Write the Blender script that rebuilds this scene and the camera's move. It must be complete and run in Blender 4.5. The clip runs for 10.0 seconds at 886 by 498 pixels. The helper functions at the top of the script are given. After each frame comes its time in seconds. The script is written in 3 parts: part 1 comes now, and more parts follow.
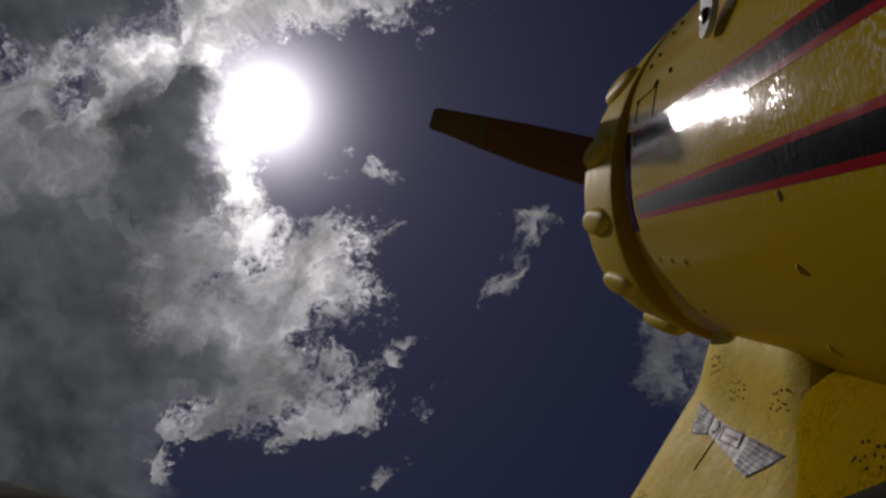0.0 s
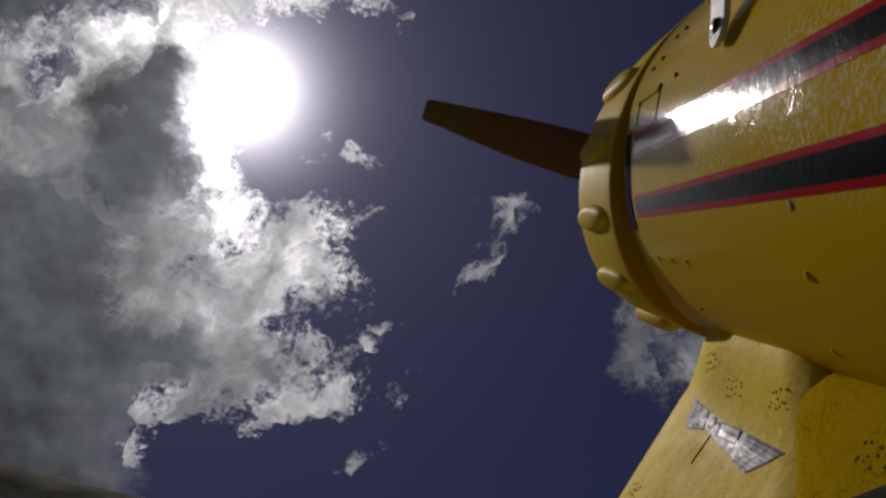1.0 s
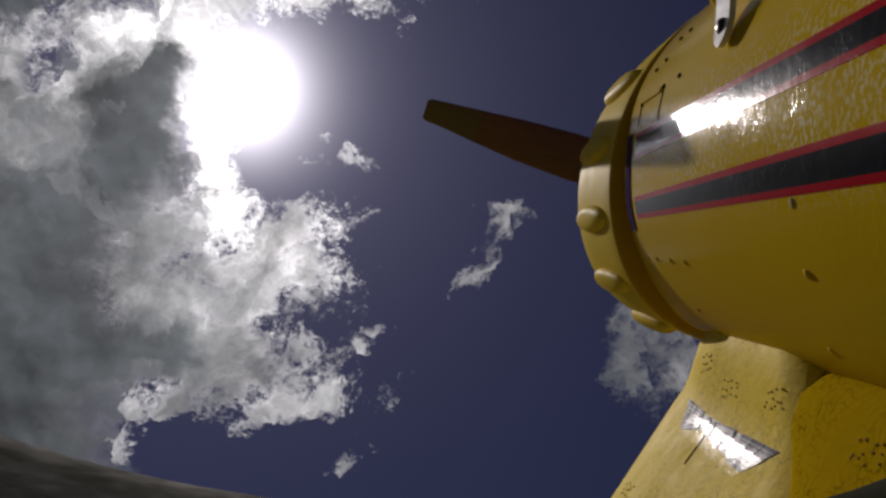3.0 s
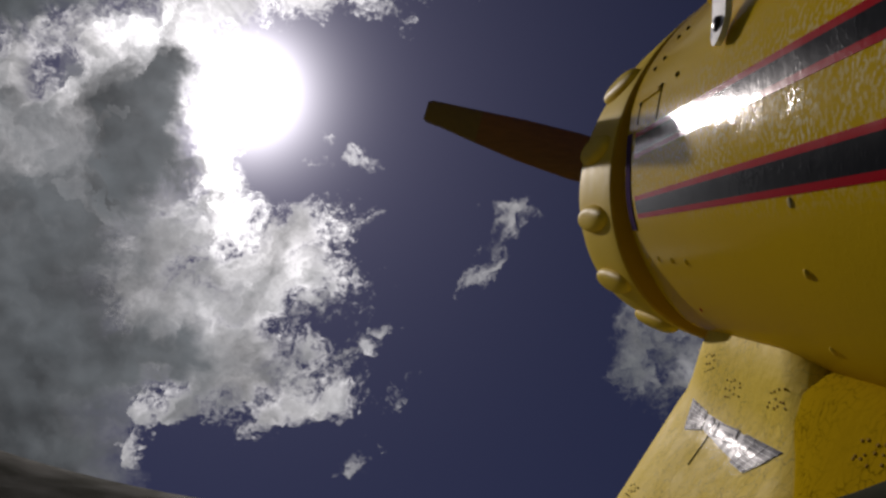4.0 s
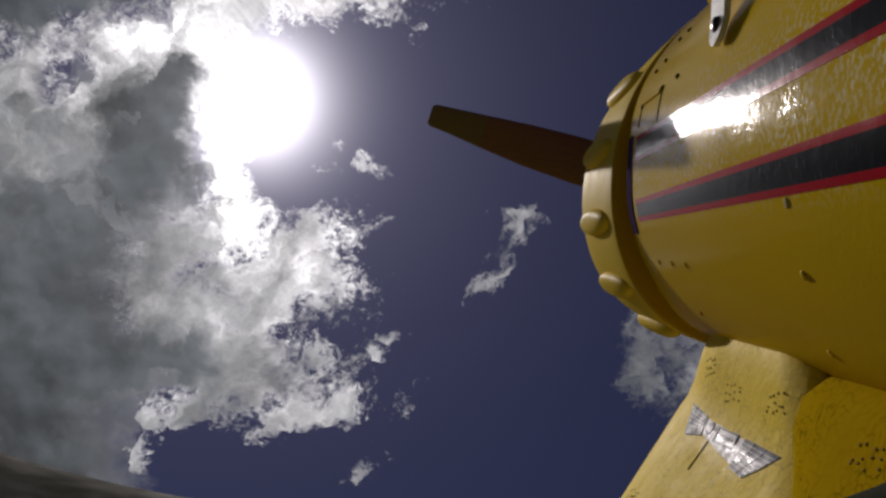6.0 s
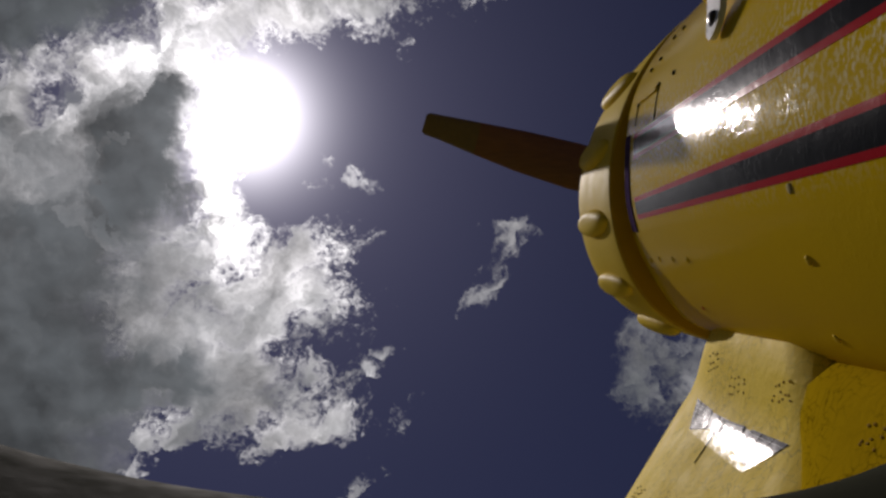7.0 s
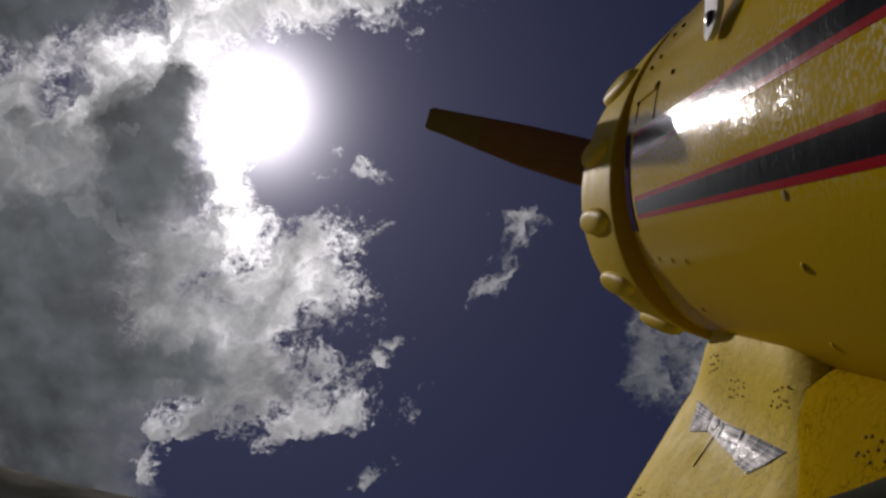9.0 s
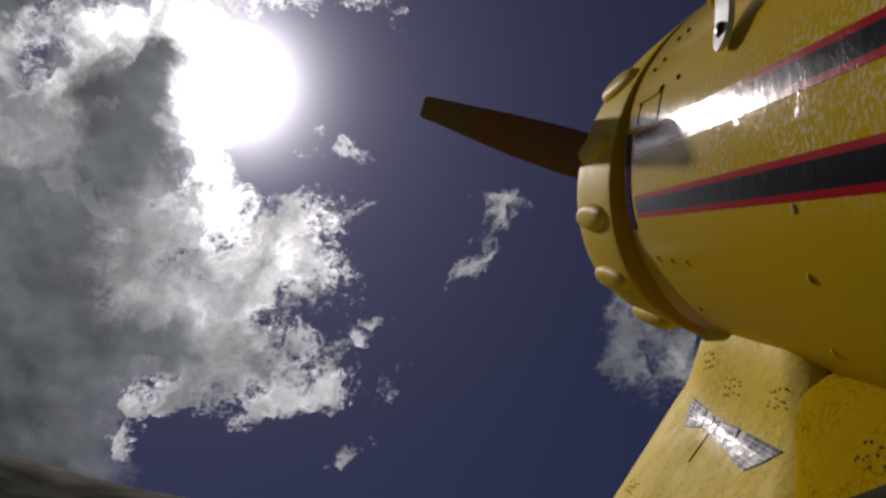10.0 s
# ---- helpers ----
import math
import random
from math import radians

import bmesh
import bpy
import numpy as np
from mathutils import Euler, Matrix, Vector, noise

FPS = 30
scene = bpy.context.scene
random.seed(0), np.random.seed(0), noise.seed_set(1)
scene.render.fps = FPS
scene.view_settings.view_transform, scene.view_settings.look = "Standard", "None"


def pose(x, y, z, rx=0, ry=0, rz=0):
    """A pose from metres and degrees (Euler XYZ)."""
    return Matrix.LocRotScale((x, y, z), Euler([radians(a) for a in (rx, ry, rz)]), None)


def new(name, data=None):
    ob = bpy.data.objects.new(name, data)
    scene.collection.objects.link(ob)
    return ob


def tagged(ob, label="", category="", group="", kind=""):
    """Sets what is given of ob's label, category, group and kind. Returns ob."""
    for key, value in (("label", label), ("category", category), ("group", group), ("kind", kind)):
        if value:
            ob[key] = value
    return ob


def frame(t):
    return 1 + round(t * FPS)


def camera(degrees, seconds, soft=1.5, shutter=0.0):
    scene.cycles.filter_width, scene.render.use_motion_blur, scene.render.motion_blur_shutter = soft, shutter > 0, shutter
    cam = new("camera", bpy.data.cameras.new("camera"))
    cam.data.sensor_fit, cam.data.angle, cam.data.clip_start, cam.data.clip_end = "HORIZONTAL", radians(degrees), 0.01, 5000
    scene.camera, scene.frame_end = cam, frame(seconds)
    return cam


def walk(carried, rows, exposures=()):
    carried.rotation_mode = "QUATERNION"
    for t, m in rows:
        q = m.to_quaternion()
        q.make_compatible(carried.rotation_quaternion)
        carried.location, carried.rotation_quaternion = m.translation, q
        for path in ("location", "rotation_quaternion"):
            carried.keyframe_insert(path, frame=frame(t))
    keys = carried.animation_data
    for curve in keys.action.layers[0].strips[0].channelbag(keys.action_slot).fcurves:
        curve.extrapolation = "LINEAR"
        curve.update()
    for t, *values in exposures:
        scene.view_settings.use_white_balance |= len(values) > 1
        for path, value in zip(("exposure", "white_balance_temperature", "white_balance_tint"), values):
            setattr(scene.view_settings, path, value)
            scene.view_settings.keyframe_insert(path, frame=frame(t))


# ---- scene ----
# The model aircraft is laid out in its own frame (x across, y along the nose, z up, camera station at its
# origin) and then stood in the air in a steep climb, 60 m over the field.
FLIGHT = pose(0, 0, 60, 50, 0, 0)
SUN_LOCAL = Vector((-0.238, 1.0, 0.173)).normalized()
SUN = (FLIGHT.to_3x3() @ SUN_LOCAL).normalized()
NOSE = 0.369          # distance of the cowl's rear rim from the camera station

cam = camera(55, 10.0, soft=2.6)
# seconds, shift of the camera on its flexing mount (centimetres) and its lean (a rotation vector in degrees), in the aircraft's frame
SWAY = ((0.0, 1.171, 0.61, 0.172, 0.04, 1.24, 1.79), (0.5, 0.947, 0.501, 0.22, -0.16, 0.79, 1.42),
        (1.0, 0.163, 0.054, 0.55, -0.89, 0.35, 0.26), (1.5, 0.026, -0.008, 0.37, -0.8, -0.58, 0.02),
        (2.0, 0.011, -0.011, 0.294, -0.72, -0.79, -0.01), (2.5, -0.149, -0.095, 0.161, -0.61, -1.25, -0.26),
        (2.7, -0.103, -0.068, 0.167, -0.61, -1.25, -0.19), (4.0, 0.226, 0.111, 0.316, -0.61, -0.26, 0.32),
        (4.5, 0.0, 0.0, 0.0, 0.0, 0.0, 0.0), (5.0, -0.321, -0.19, -0.141, 0.41, 0.71, -0.41), (5.2, 0.011, 0.0, 0.092, -0.08, 0.34, 0.03),
        (6.3, 0.637, 0.354, 0.054, -0.18, -0.51, 0.9), (6.5, 0.693, 0.384, -0.052, 0.12, -0.07, 1.0),
        (7.0, 0.22, 0.115, -0.296, 0.73, 0.77, 0.36), (7.5, 0.302, 0.158, -0.219, 0.64, 0.95, 0.49),
        (8.0, 0.338, 0.175, -0.145, 0.56, 1.14, 0.55), (8.5, 0.603, 0.324, -0.019, 0.29, 0.92, 0.92),
        (9.0, 0.664, 0.354, 0.103, 0.07, 0.91, 1.01), (9.5, -0.338, -0.235, 0.408, -0.35, 1.55, -0.4),
        (10.0, -0.223, -0.183, 0.648, -1.19, -0.14, -0.3))
rows = []
for t, x, y, z, a, b, c in SWAY:
    lean = Vector((radians(a), radians(b), radians(c)))
    turn = Matrix.Rotation(lean.length, 4, lean.normalized()) if lean.length else Matrix.Identity(4)
    rows.append((t, FLIGHT @ Matrix.Translation((x / 100, y / 100, z / 100)) @ turn @ pose(0, 0, 0, 90)))
LIGHT = ((0, -0.85), (0.4, -0.5), (0.9, -0.33), (2.5, -0.2), (4.0, -0.1), (6.5, -0.05), (7.2, -0.2), (9.3, -0.28), (10.0, 0.03))
walk(cam, rows, [(t, stops, 6500, 20) for t, stops in LIGHT])

# ---- world and sun ----
world = bpy.data.worlds.new("sky")
scene.world = world
world.use_nodes = True
wn, wl = world.node_tree.nodes, world.node_tree.links
wn.clear()


def wnode(kind, **values):
    n = wn.new(kind)
    for k, v in values.items():
        n.inputs[k].default_value = v
    return n


sky = wn.new("ShaderNodeTexSky")
sky.sky_type, sky.sun_disc = "NISHITA", False
sky.sun_elevation = math.asin(SUN.z)
sky.sun_rotation = math.atan2(SUN.x, SUN.y)
sky.air_density, sky.dust_density, sky.ozone_density = 1.0, 0.3, 3.0
tint = wn.new("ShaderNodeMix")
tint.data_type, tint.blend_type = "RGBA", "MULTIPLY"
tint.inputs[0].default_value = 1.0
tint.inputs[7].default_value = (0.73, 0.60, 0.83, 1)
wl.new(sky.outputs[0], tint.inputs[6])
coord = wn.new("ShaderNodeTexCoord")
dot = wn.new("ShaderNodeVectorMath")
dot.operation = "DOT_PRODUCT"
dot.inputs[1].default_value = SUN
wl.new(coord.outputs["Generated"], dot.inputs[0])


def wmath(op, a, b=None):
    n = wn.new("ShaderNodeMath")
    n.operation = op
    for i, v in enumerate((a, b)):
        if v is None:
            continue
        if isinstance(v, (int, float)):
            n.inputs[i].default_value = v
        else:
            wl.new(v, n.inputs[i])
    return n.outputs[0]


angle = wmath("ARCCOSINE", wmath("MINIMUM", dot.outputs["Value"], 0.999999))
core = wmath("MULTIPLY", wmath("EXPONENT", wmath("MULTIPLY", angle, -1 / radians(1.5))), 9.5)
ring = wmath("MULTIPLY", wmath("EXPONENT", wmath("MULTIPLY", angle, -1 / radians(2.0))), 0.95)
haze = wmath("MULTIPLY", wmath("EXPONENT", wmath("MULTIPLY", angle, -1 / radians(10.0))), 0.165)
glow = wmath("ADD", core, ring)
bg_sky = wnode("ShaderNodeBackground", Strength=0.0130)
wl.new(tint.outputs[2], bg_sky.inputs["Color"])
bg_sun = wnode("ShaderNodeBackground", Color=(0.97, 0.97, 1.0, 1))
wl.new(glow, bg_sun.inputs["Strength"])
add = wn.new("ShaderNodeAddShader")
wl.new(bg_sky.outputs[0], add.inputs[0])
wl.new(bg_sun.outputs[0], add.inputs[1])
bg_haze = wnode("ShaderNodeBackground", Color=(0.66, 0.72, 1.0, 1))
wl.new(haze, bg_haze.inputs["Strength"])
both = wn.new("ShaderNodeAddShader")
wl.new(add.outputs[0], both.inputs[0])
wl.new(bg_haze.outputs[0], both.inputs[1])
out = wn.new("ShaderNodeOutputWorld")
wl.new(both.outputs[0], out.inputs["Surface"])

sun_data = bpy.data.lights.new("sun", "SUN")
sun_data.energy, sun_data.angle, sun_data.color = 2.6, radians(0.55), (1.0, 0.96, 0.88)
sun = new("sun", sun_data)
sun.matrix_world = Matrix.Translation((0, 0, 90)) @ SUN.to_track_quat("Z", "Y").to_matrix().to_4x4()


# ---- materials ----
class Mat:
    """A small builder for node materials."""

    def __init__(self, name):
        self.m = bpy.data.materials.new(name)
        self.m.use_nodes = True
        self.n, self.l = self.m.node_tree.nodes, self.m.node_tree.links
        self.p = self.n["Principled BSDF"]
        self.at = self.n.new("ShaderNodeTexCoord").outputs["Object"]

    def stretch(self, sx, sy, sz):
        m = self.n.new("ShaderNodeMapping")
        m.inputs["Scale"].default_value = (sx, sy, sz)
        self.l.new(self.at, m.inputs["Vector"])
        return m.outputs[0]

    def noise(self, scale, detail=4, rough=0.55, at=None, curl=0.0):
        t = self.n.new("ShaderNodeTexNoise")
        t.inputs["Scale"].default_value, t.inputs["Detail"].default_value = scale, detail
        t.inputs["Roughness"].default_value = rough
        t.inputs["Distortion"].default_value = curl
        self.l.new(at or self.at, t.inputs["Vector"])
        return t.outputs["Fac"]

    def cells(self, scale, feature="DISTANCE_TO_EDGE", at=None):
        t = self.n.new("ShaderNodeTexVoronoi")
        t.feature = feature
        t.inputs["Scale"].default_value = scale
        self.l.new(at or self.at, t.inputs["Vector"])
        return t.outputs["Distance"]

    def ramp(self, value, *stops):
        r = self.n.new("ShaderNodeValToRGB")
        e = r.color_ramp.elements
        while len(e) < len(stops):
            e.new(0.5)
        for el, (at, c) in zip(e, stops):
            el.position = at
            el.color = (c, c, c, 1) if isinstance(c, (int, float)) else (*c, 1)
        self.l.new(value, r.inputs[0])
        return r.outputs[0]

    def mix(self, fac, a, b, kind="MIX"):
        x = self.n.new("ShaderNodeMix")
        x.data_type, x.blend_type = "RGBA", kind
        for i, v in ((0, fac), (6, a), (7, b)):
            if isinstance(v, (int, float)):
                x.inputs[i].default_value = v
            elif isinstance(v, tuple):
                x.inputs[i].default_value = (*v, 1)
            else:
                self.l.new(v, x.inputs[i])
        return x.outputs[2]

    def math(self, op, a, b=None):
        x = self.n.new("ShaderNodeMath")
        x.operation = op
        for i, v in enumerate((a, b)):
            if v is None:
                continue
            if isinstance(v, (int, float)):
                x.inputs[i].default_value = v
            else:
                self.l.new(v, x.inputs[i])
        return x.outputs[0]

    def bump(self, height, strength, distance, after=None):
        b = self.n.new("ShaderNodeBump")
        b.inputs["Strength"].default_value, b.inputs["Distance"].default_value = strength, distance
        self.l.new(height, b.inputs["Height"])
        if after:
            self.l.new(after, b.inputs["Normal"])
        self.l.new(b.outputs[0], self.p.inputs["Normal"])
        return b.outputs[0]

    def set(self, **kw):
        for k, v in kw.items():
            s = self.p.inputs[k.replace("_", " ")]
            if isinstance(v, (int, float)):
                s.default_value = v
            elif isinstance(v, tuple):
                s.default_value = (*v, 1)
            else:
                self.l.new(v, s)
        return self.m


def paint(name, base, worn, rough=(0.16, 0.3), bead=0.16, gloss=0.011, cracks=0.0, specks=0.0, sheen=(1.0, 1.0, 1.0)):
    """Sprayed paint over moulded foam: faint blotches, grain, pits, and cracks where it has aged."""
    k = Mat(name)
    blot = k.ramp(k.noise(14, 5), (0.35, 0.0), (0.7, 1.0))
    col = k.mix(k.math("MULTIPLY", blot, 0.35), base, worn)
    grit = k.ramp(k.noise(900, 2), (0.66, 0.0), (0.74, 1.0))
    col = k.mix(k.math("MULTIPLY", grit, 0.25), col, tuple(c * 0.45 for c in base))
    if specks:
        # pale flecks mixed into the base colour along the flank
        mottled = k.ramp(k.noise(780, 2, 0.5, k.stretch(1, 0.8, 0.75)), (0.48, 0.0), (0.60, 1.0))
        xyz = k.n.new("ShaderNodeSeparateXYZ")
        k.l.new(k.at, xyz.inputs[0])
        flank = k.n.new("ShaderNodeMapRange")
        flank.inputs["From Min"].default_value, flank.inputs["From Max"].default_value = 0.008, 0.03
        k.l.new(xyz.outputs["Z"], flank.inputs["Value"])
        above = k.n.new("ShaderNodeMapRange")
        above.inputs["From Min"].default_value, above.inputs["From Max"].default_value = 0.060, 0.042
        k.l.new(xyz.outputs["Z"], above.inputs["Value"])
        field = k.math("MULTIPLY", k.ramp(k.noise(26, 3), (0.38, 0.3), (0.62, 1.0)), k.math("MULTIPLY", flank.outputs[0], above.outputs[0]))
        col = k.mix(k.math("MULTIPLY", k.math("MULTIPLY", mottled, field), specks), col, (0.90, 0.84, 0.58))
    if cracks:
        warp = k.n.new("ShaderNodeVectorMath")
        warp.operation = "MULTIPLY_ADD"
        nz = k.n.new("ShaderNodeTexNoise")
        nz.inputs["Scale"].default_value = 120
        k.l.new(k.at, nz.inputs["Vector"])
        k.l.new(nz.outputs["Color"], warp.inputs[0])
        warp.inputs[1].default_value = (0.012, 0.012, 0.012)
        k.l.new(k.at, warp.inputs[2])
        line = k.ramp(k.cells(210, at=warp.outputs[0]), (0.0, 1.0), (0.05, 0.0))
        patch = k.ramp(k.noise(30, 3), (0.38, 0.0), (0.58, 1.0))
        line = k.math("MULTIPLY", k.math("MULTIPLY", line, patch), cracks)
        col = k.mix(line, col, tuple(c * 0.22 for c in base))
    r = k.ramp(k.noise(60, 6, 0.65), (0.3, rough[0]), (0.7, rough[1]))
    b = k.bump(k.noise(170, 3), bead, 0.0012)
    spots = k.ramp(k.noise(950, 2, 0.5, k.stretch(1, 0.9, 0.6)), (0.52, 0.0), (0.72, 1.0))
    k.bump(k.math("MULTIPLY", spots, k.ramp(k.noise(45, 3), (0.4, 0.15), (0.62, 1.0))), 0.09, 0.0004, b)
    return k.set(Base_Color=col, Roughness=r, Specular_IOR_Level=gloss, Specular_Tint=sheen)


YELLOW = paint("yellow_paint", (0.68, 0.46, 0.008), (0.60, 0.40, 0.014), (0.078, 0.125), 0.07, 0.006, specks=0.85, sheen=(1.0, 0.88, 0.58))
YELLOW_COWL = paint("yellow_cowl_paint", (0.76, 0.55, 0.045), (0.68, 0.48, 0.045), (0.45, 0.6), 0.10, 0.004)
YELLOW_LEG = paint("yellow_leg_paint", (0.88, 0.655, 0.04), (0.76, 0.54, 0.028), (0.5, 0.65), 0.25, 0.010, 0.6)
# browner than the leg, its base lowered further to stand for shade
YELLOW_CUFF = paint("yellow_cuff_shaded_paint", (0.44, 0.29, 0.005), (0.37, 0.23, 0.004), (0.5, 0.7), 0.25, 0.0, 0.75)
BLACK = paint("black_decal", (0.012, 0.013, 0.016), (0.03, 0.032, 0.036), (0.1, 0.16), 0.07, 0.03)
RED = paint("red_decal", (0.48, 0.010, 0.018), (0.40, 0.02, 0.03), (0.12, 0.18), 0.07, 0.02)
# the rim's rear face turns from the sun; that shade is in this base
RIM_SHADED = paint("cowl_rim_shaded", (0.44, 0.27, 0.014), (0.38, 0.23, 0.014), (0.4, 0.55), 0.15, 0.15)


def clear_film():
    """A thin clear sheet that shows what lies under it and glints in the sun."""
    k = Mat("clear_film")
    k.n.remove(k.p)
    g = k.n.new("ShaderNodeBsdfGlossy")
    g.inputs["Roughness"].default_value = 0.10
    g.inputs["Color"].default_value = (1, 1, 1, 1)
    b = k.n.new("ShaderNodeBump")
    b.inputs["Strength"].default_value, b.inputs["Distance"].default_value = 0.10, 0.0006
    k.l.new(k.noise(260, 4), b.inputs["Height"])
    k.l.new(b.outputs[0], g.inputs["Normal"])
    tr = k.n.new("ShaderNodeBsdfTransparent")
    mx = k.n.new("ShaderNodeMixShader")
    k.l.new(k.ramp(k.noise(190, 3), (0.36, 0.0007), (0.58, 0.0050)), mx.inputs[0])
    k.l.new(tr.outputs[0], mx.inputs[1])
    k.l.new(g.outputs[0], mx.inputs[2])
    k.l.new(mx.outputs[0], k.n["Material Output"].inputs["Surface"])
    return k.m


def blade_wood():
    k = Mat("blade_stained_wood")
    grain = k.noise(60, 6, 0.6, k.stretch(1, 8, 8))
    col = k.mix(k.ramp(grain, (0.3, 0.0), (0.7, 1.0)), (0.13, 0.048, 0.012), (0.19, 0.075, 0.018))
    k.bump(grain, 0.1, 0.0006)
    return k.set(Base_Color=col, Roughness=0.4)


def plain(name, base, rough, metal=0.0, scale=200, gloss=0.5):
    k = Mat(name)
    n = k.noise(scale, 5)
    col = k.mix(k.ramp(n, (0.3, 0.0), (0.7, 1.0)), tuple(c * 0.8 for c in base), base)
    k.bump(k.noise(scale * 4, 3), 0.12, 0.0005)
    return k.set(Base_Color=col, Roughness=k.ramp(n, (0.3, rough * 0.8), (0.7, min(1, rough * 1.2))), Metallic=metal, Specular_IOR_Level=gloss)


BLADE = blade_wood()
BLADE_TIP = plain("blade_tip_paint", (0.15, 0.095, 0.02), 0.45)
STEEL = plain("steel", (0.40, 0.40, 0.39), 0.6, 0.5, 200, 0.2)
WHITE = plain("white_enamel", (0.78, 0.78, 0.75), 0.3)
PALE = plain("pale_filler", (0.60, 0.52, 0.28), 0.9, 0.0, 200, 0.0)
GROOVE = plain("dark_groove", (0.035, 0.026, 0.012), 0.9, 0.0, 200, 0.0)
SCREW = plain("dark_screw", (0.06, 0.045, 0.03), 0.4, 0.5)
FOAM = plain("dark_foam", (0.022, 0.025, 0.011), 0.98, 0.0, 120, 0.02)
SILVER = plain("silver_decal", (0.30, 0.31, 0.34), 0.5, 0.0, 200, 0.02)
NAVY = plain("navy_decal", (0.030, 0.034, 0.060), 0.5, 0.0, 200, 0.01)
MARK = plain("brown_mark", (0.32, 0.19, 0.014), 0.9, 0.0, 200, 0.02)
PURPLE = plain("dark_purple", (0.10, 0.065, 0.15), 0.5, 0.0, 200, 0.0)
CRACK = plain("crack", (0.05, 0.035, 0.008), 0.9, 0.0, 200, 0.01)
FILM_CLEAR = clear_film()
GRIME = plain("grime", (0.30, 0.15, 0.012), 0.8, 0.0, 200, 0.01)


def field_material():
    k = Mat("field")
    a = k.ramp(k.noise(0.012, 6), (0.35, (0.10, 0.13, 0.045)), (0.65, (0.26, 0.22, 0.10)))
    b = k.ramp(k.noise(0.4, 6), (0.3, 0.7), (0.7, 1.0))
    return k.set(Base_Color=k.mix(1.0, a, b, "MULTIPLY"), Roughness=0.9)


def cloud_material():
    """Water droplets with the backlight put into their own glow: thin parts bright, most of all near the sun; deep
    parts are grey.
    """
    k = Mat("cloud_vapour")
    k.n.remove(k.p)
    def read(name):
        att = k.n.new("ShaderNodeAttribute")
        att.attribute_name = name
        return att.outputs["Fac"]
    fine = k.math("SUBTRACT", k.noise(0.05, 4, 0.5, None, 0.5), 0.5)
    shred = k.math("ADD", fine, k.math("SUBTRACT", k.noise(0.017, 8, 0.58, None, 1.0), 0.5))
    cover = k.math("ADD", read("cover"), k.math("MULTIPLY", shred, read("tear")))
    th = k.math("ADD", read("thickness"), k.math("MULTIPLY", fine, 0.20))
    veil = k.n.new("ShaderNodeMapRange")
    veil.interpolation_type = "SMOOTHSTEP"
    veil.inputs["From Min"].default_value, veil.inputs["From Max"].default_value = 0.0, 1.5
    k.l.new(cover, veil.inputs["Value"])
    geo = k.n.new("ShaderNodeNewGeometry")
    away = k.n.new("ShaderNodeVectorMath")
    away.operation = "NORMALIZE"
    k.l.new(geo.outputs["Position"], away.inputs[0])
    d = k.n.new("ShaderNodeVectorMath")
    d.operation = "DOT_PRODUCT"
    d.inputs[1].default_value = SUN
    k.l.new(away.outputs[0], d.inputs[0])
    ang = k.math("ARCCOSINE", k.math("MINIMUM", d.outputs["Value"], 0.999999))
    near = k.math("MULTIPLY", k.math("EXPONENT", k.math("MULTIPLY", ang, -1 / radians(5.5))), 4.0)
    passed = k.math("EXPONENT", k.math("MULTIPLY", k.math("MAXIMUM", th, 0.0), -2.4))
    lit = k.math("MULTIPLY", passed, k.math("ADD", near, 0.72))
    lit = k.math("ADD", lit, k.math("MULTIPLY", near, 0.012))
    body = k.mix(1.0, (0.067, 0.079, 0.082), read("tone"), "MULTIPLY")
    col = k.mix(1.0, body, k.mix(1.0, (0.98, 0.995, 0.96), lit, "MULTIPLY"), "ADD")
    em = k.n.new("ShaderNodeEmission")
    k.l.new(col, em.inputs["Color"])
    tr = k.n.new("ShaderNodeBsdfTransparent")
    mx = k.n.new("ShaderNodeMixShader")
    k.l.new(veil.outputs[0], mx.inputs[0])
    k.l.new(tr.outputs[0], mx.inputs[1])
    k.l.new(em.outputs[0], mx.inputs[2])
    k.l.new(mx.outputs[0], k.n["Material Output"].inputs["Surface"])
    k.m.cycles.emission_sampling = "NONE"
    return k.m


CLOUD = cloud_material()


# ---- mesh helpers ----
def part(name, bm, material, parent, label="", smooth=True):
    """Links a bmesh as one mesh object under a thing or a part."""
    bmesh.ops.recalc_face_normals(bm, faces=bm.faces)
    me = bpy.data.meshes.new(name)
    bm.to_mesh(me)
    bm.free()
    for m in material if isinstance(material, tuple) else (material,):
        me.materials.append(m)
    for f in me.polygons:
        f.use_smooth = smooth
    ob = new(name, me)
    ob.parent = parent
    if label:
        ob["label"] = label
    return ob


def sharp(ob, degrees=35):
    ob.data.set_sharp_from_angle(angle=radians(degrees))
    return ob


def sheet(fn, us, vs, closed=False, bm=None):
    """A grid of fn(u, v); closed: the v direction runs round."""
    bm = bm or bmesh.new()
    g = [[bm.verts.new(fn(u, v)) for v in vs] for u in us]
    n = len(vs)
    for a, b in zip(g, g[1:]):
        for j in range(n if closed else n - 1):
            bm.faces.new((a[j], b[j], b[(j + 1) % n], a[(j + 1) % n]))
    return bm, g


def spread(a, b, n):
    return [a + (b - a) * i / (n - 1) for i in range(n)]


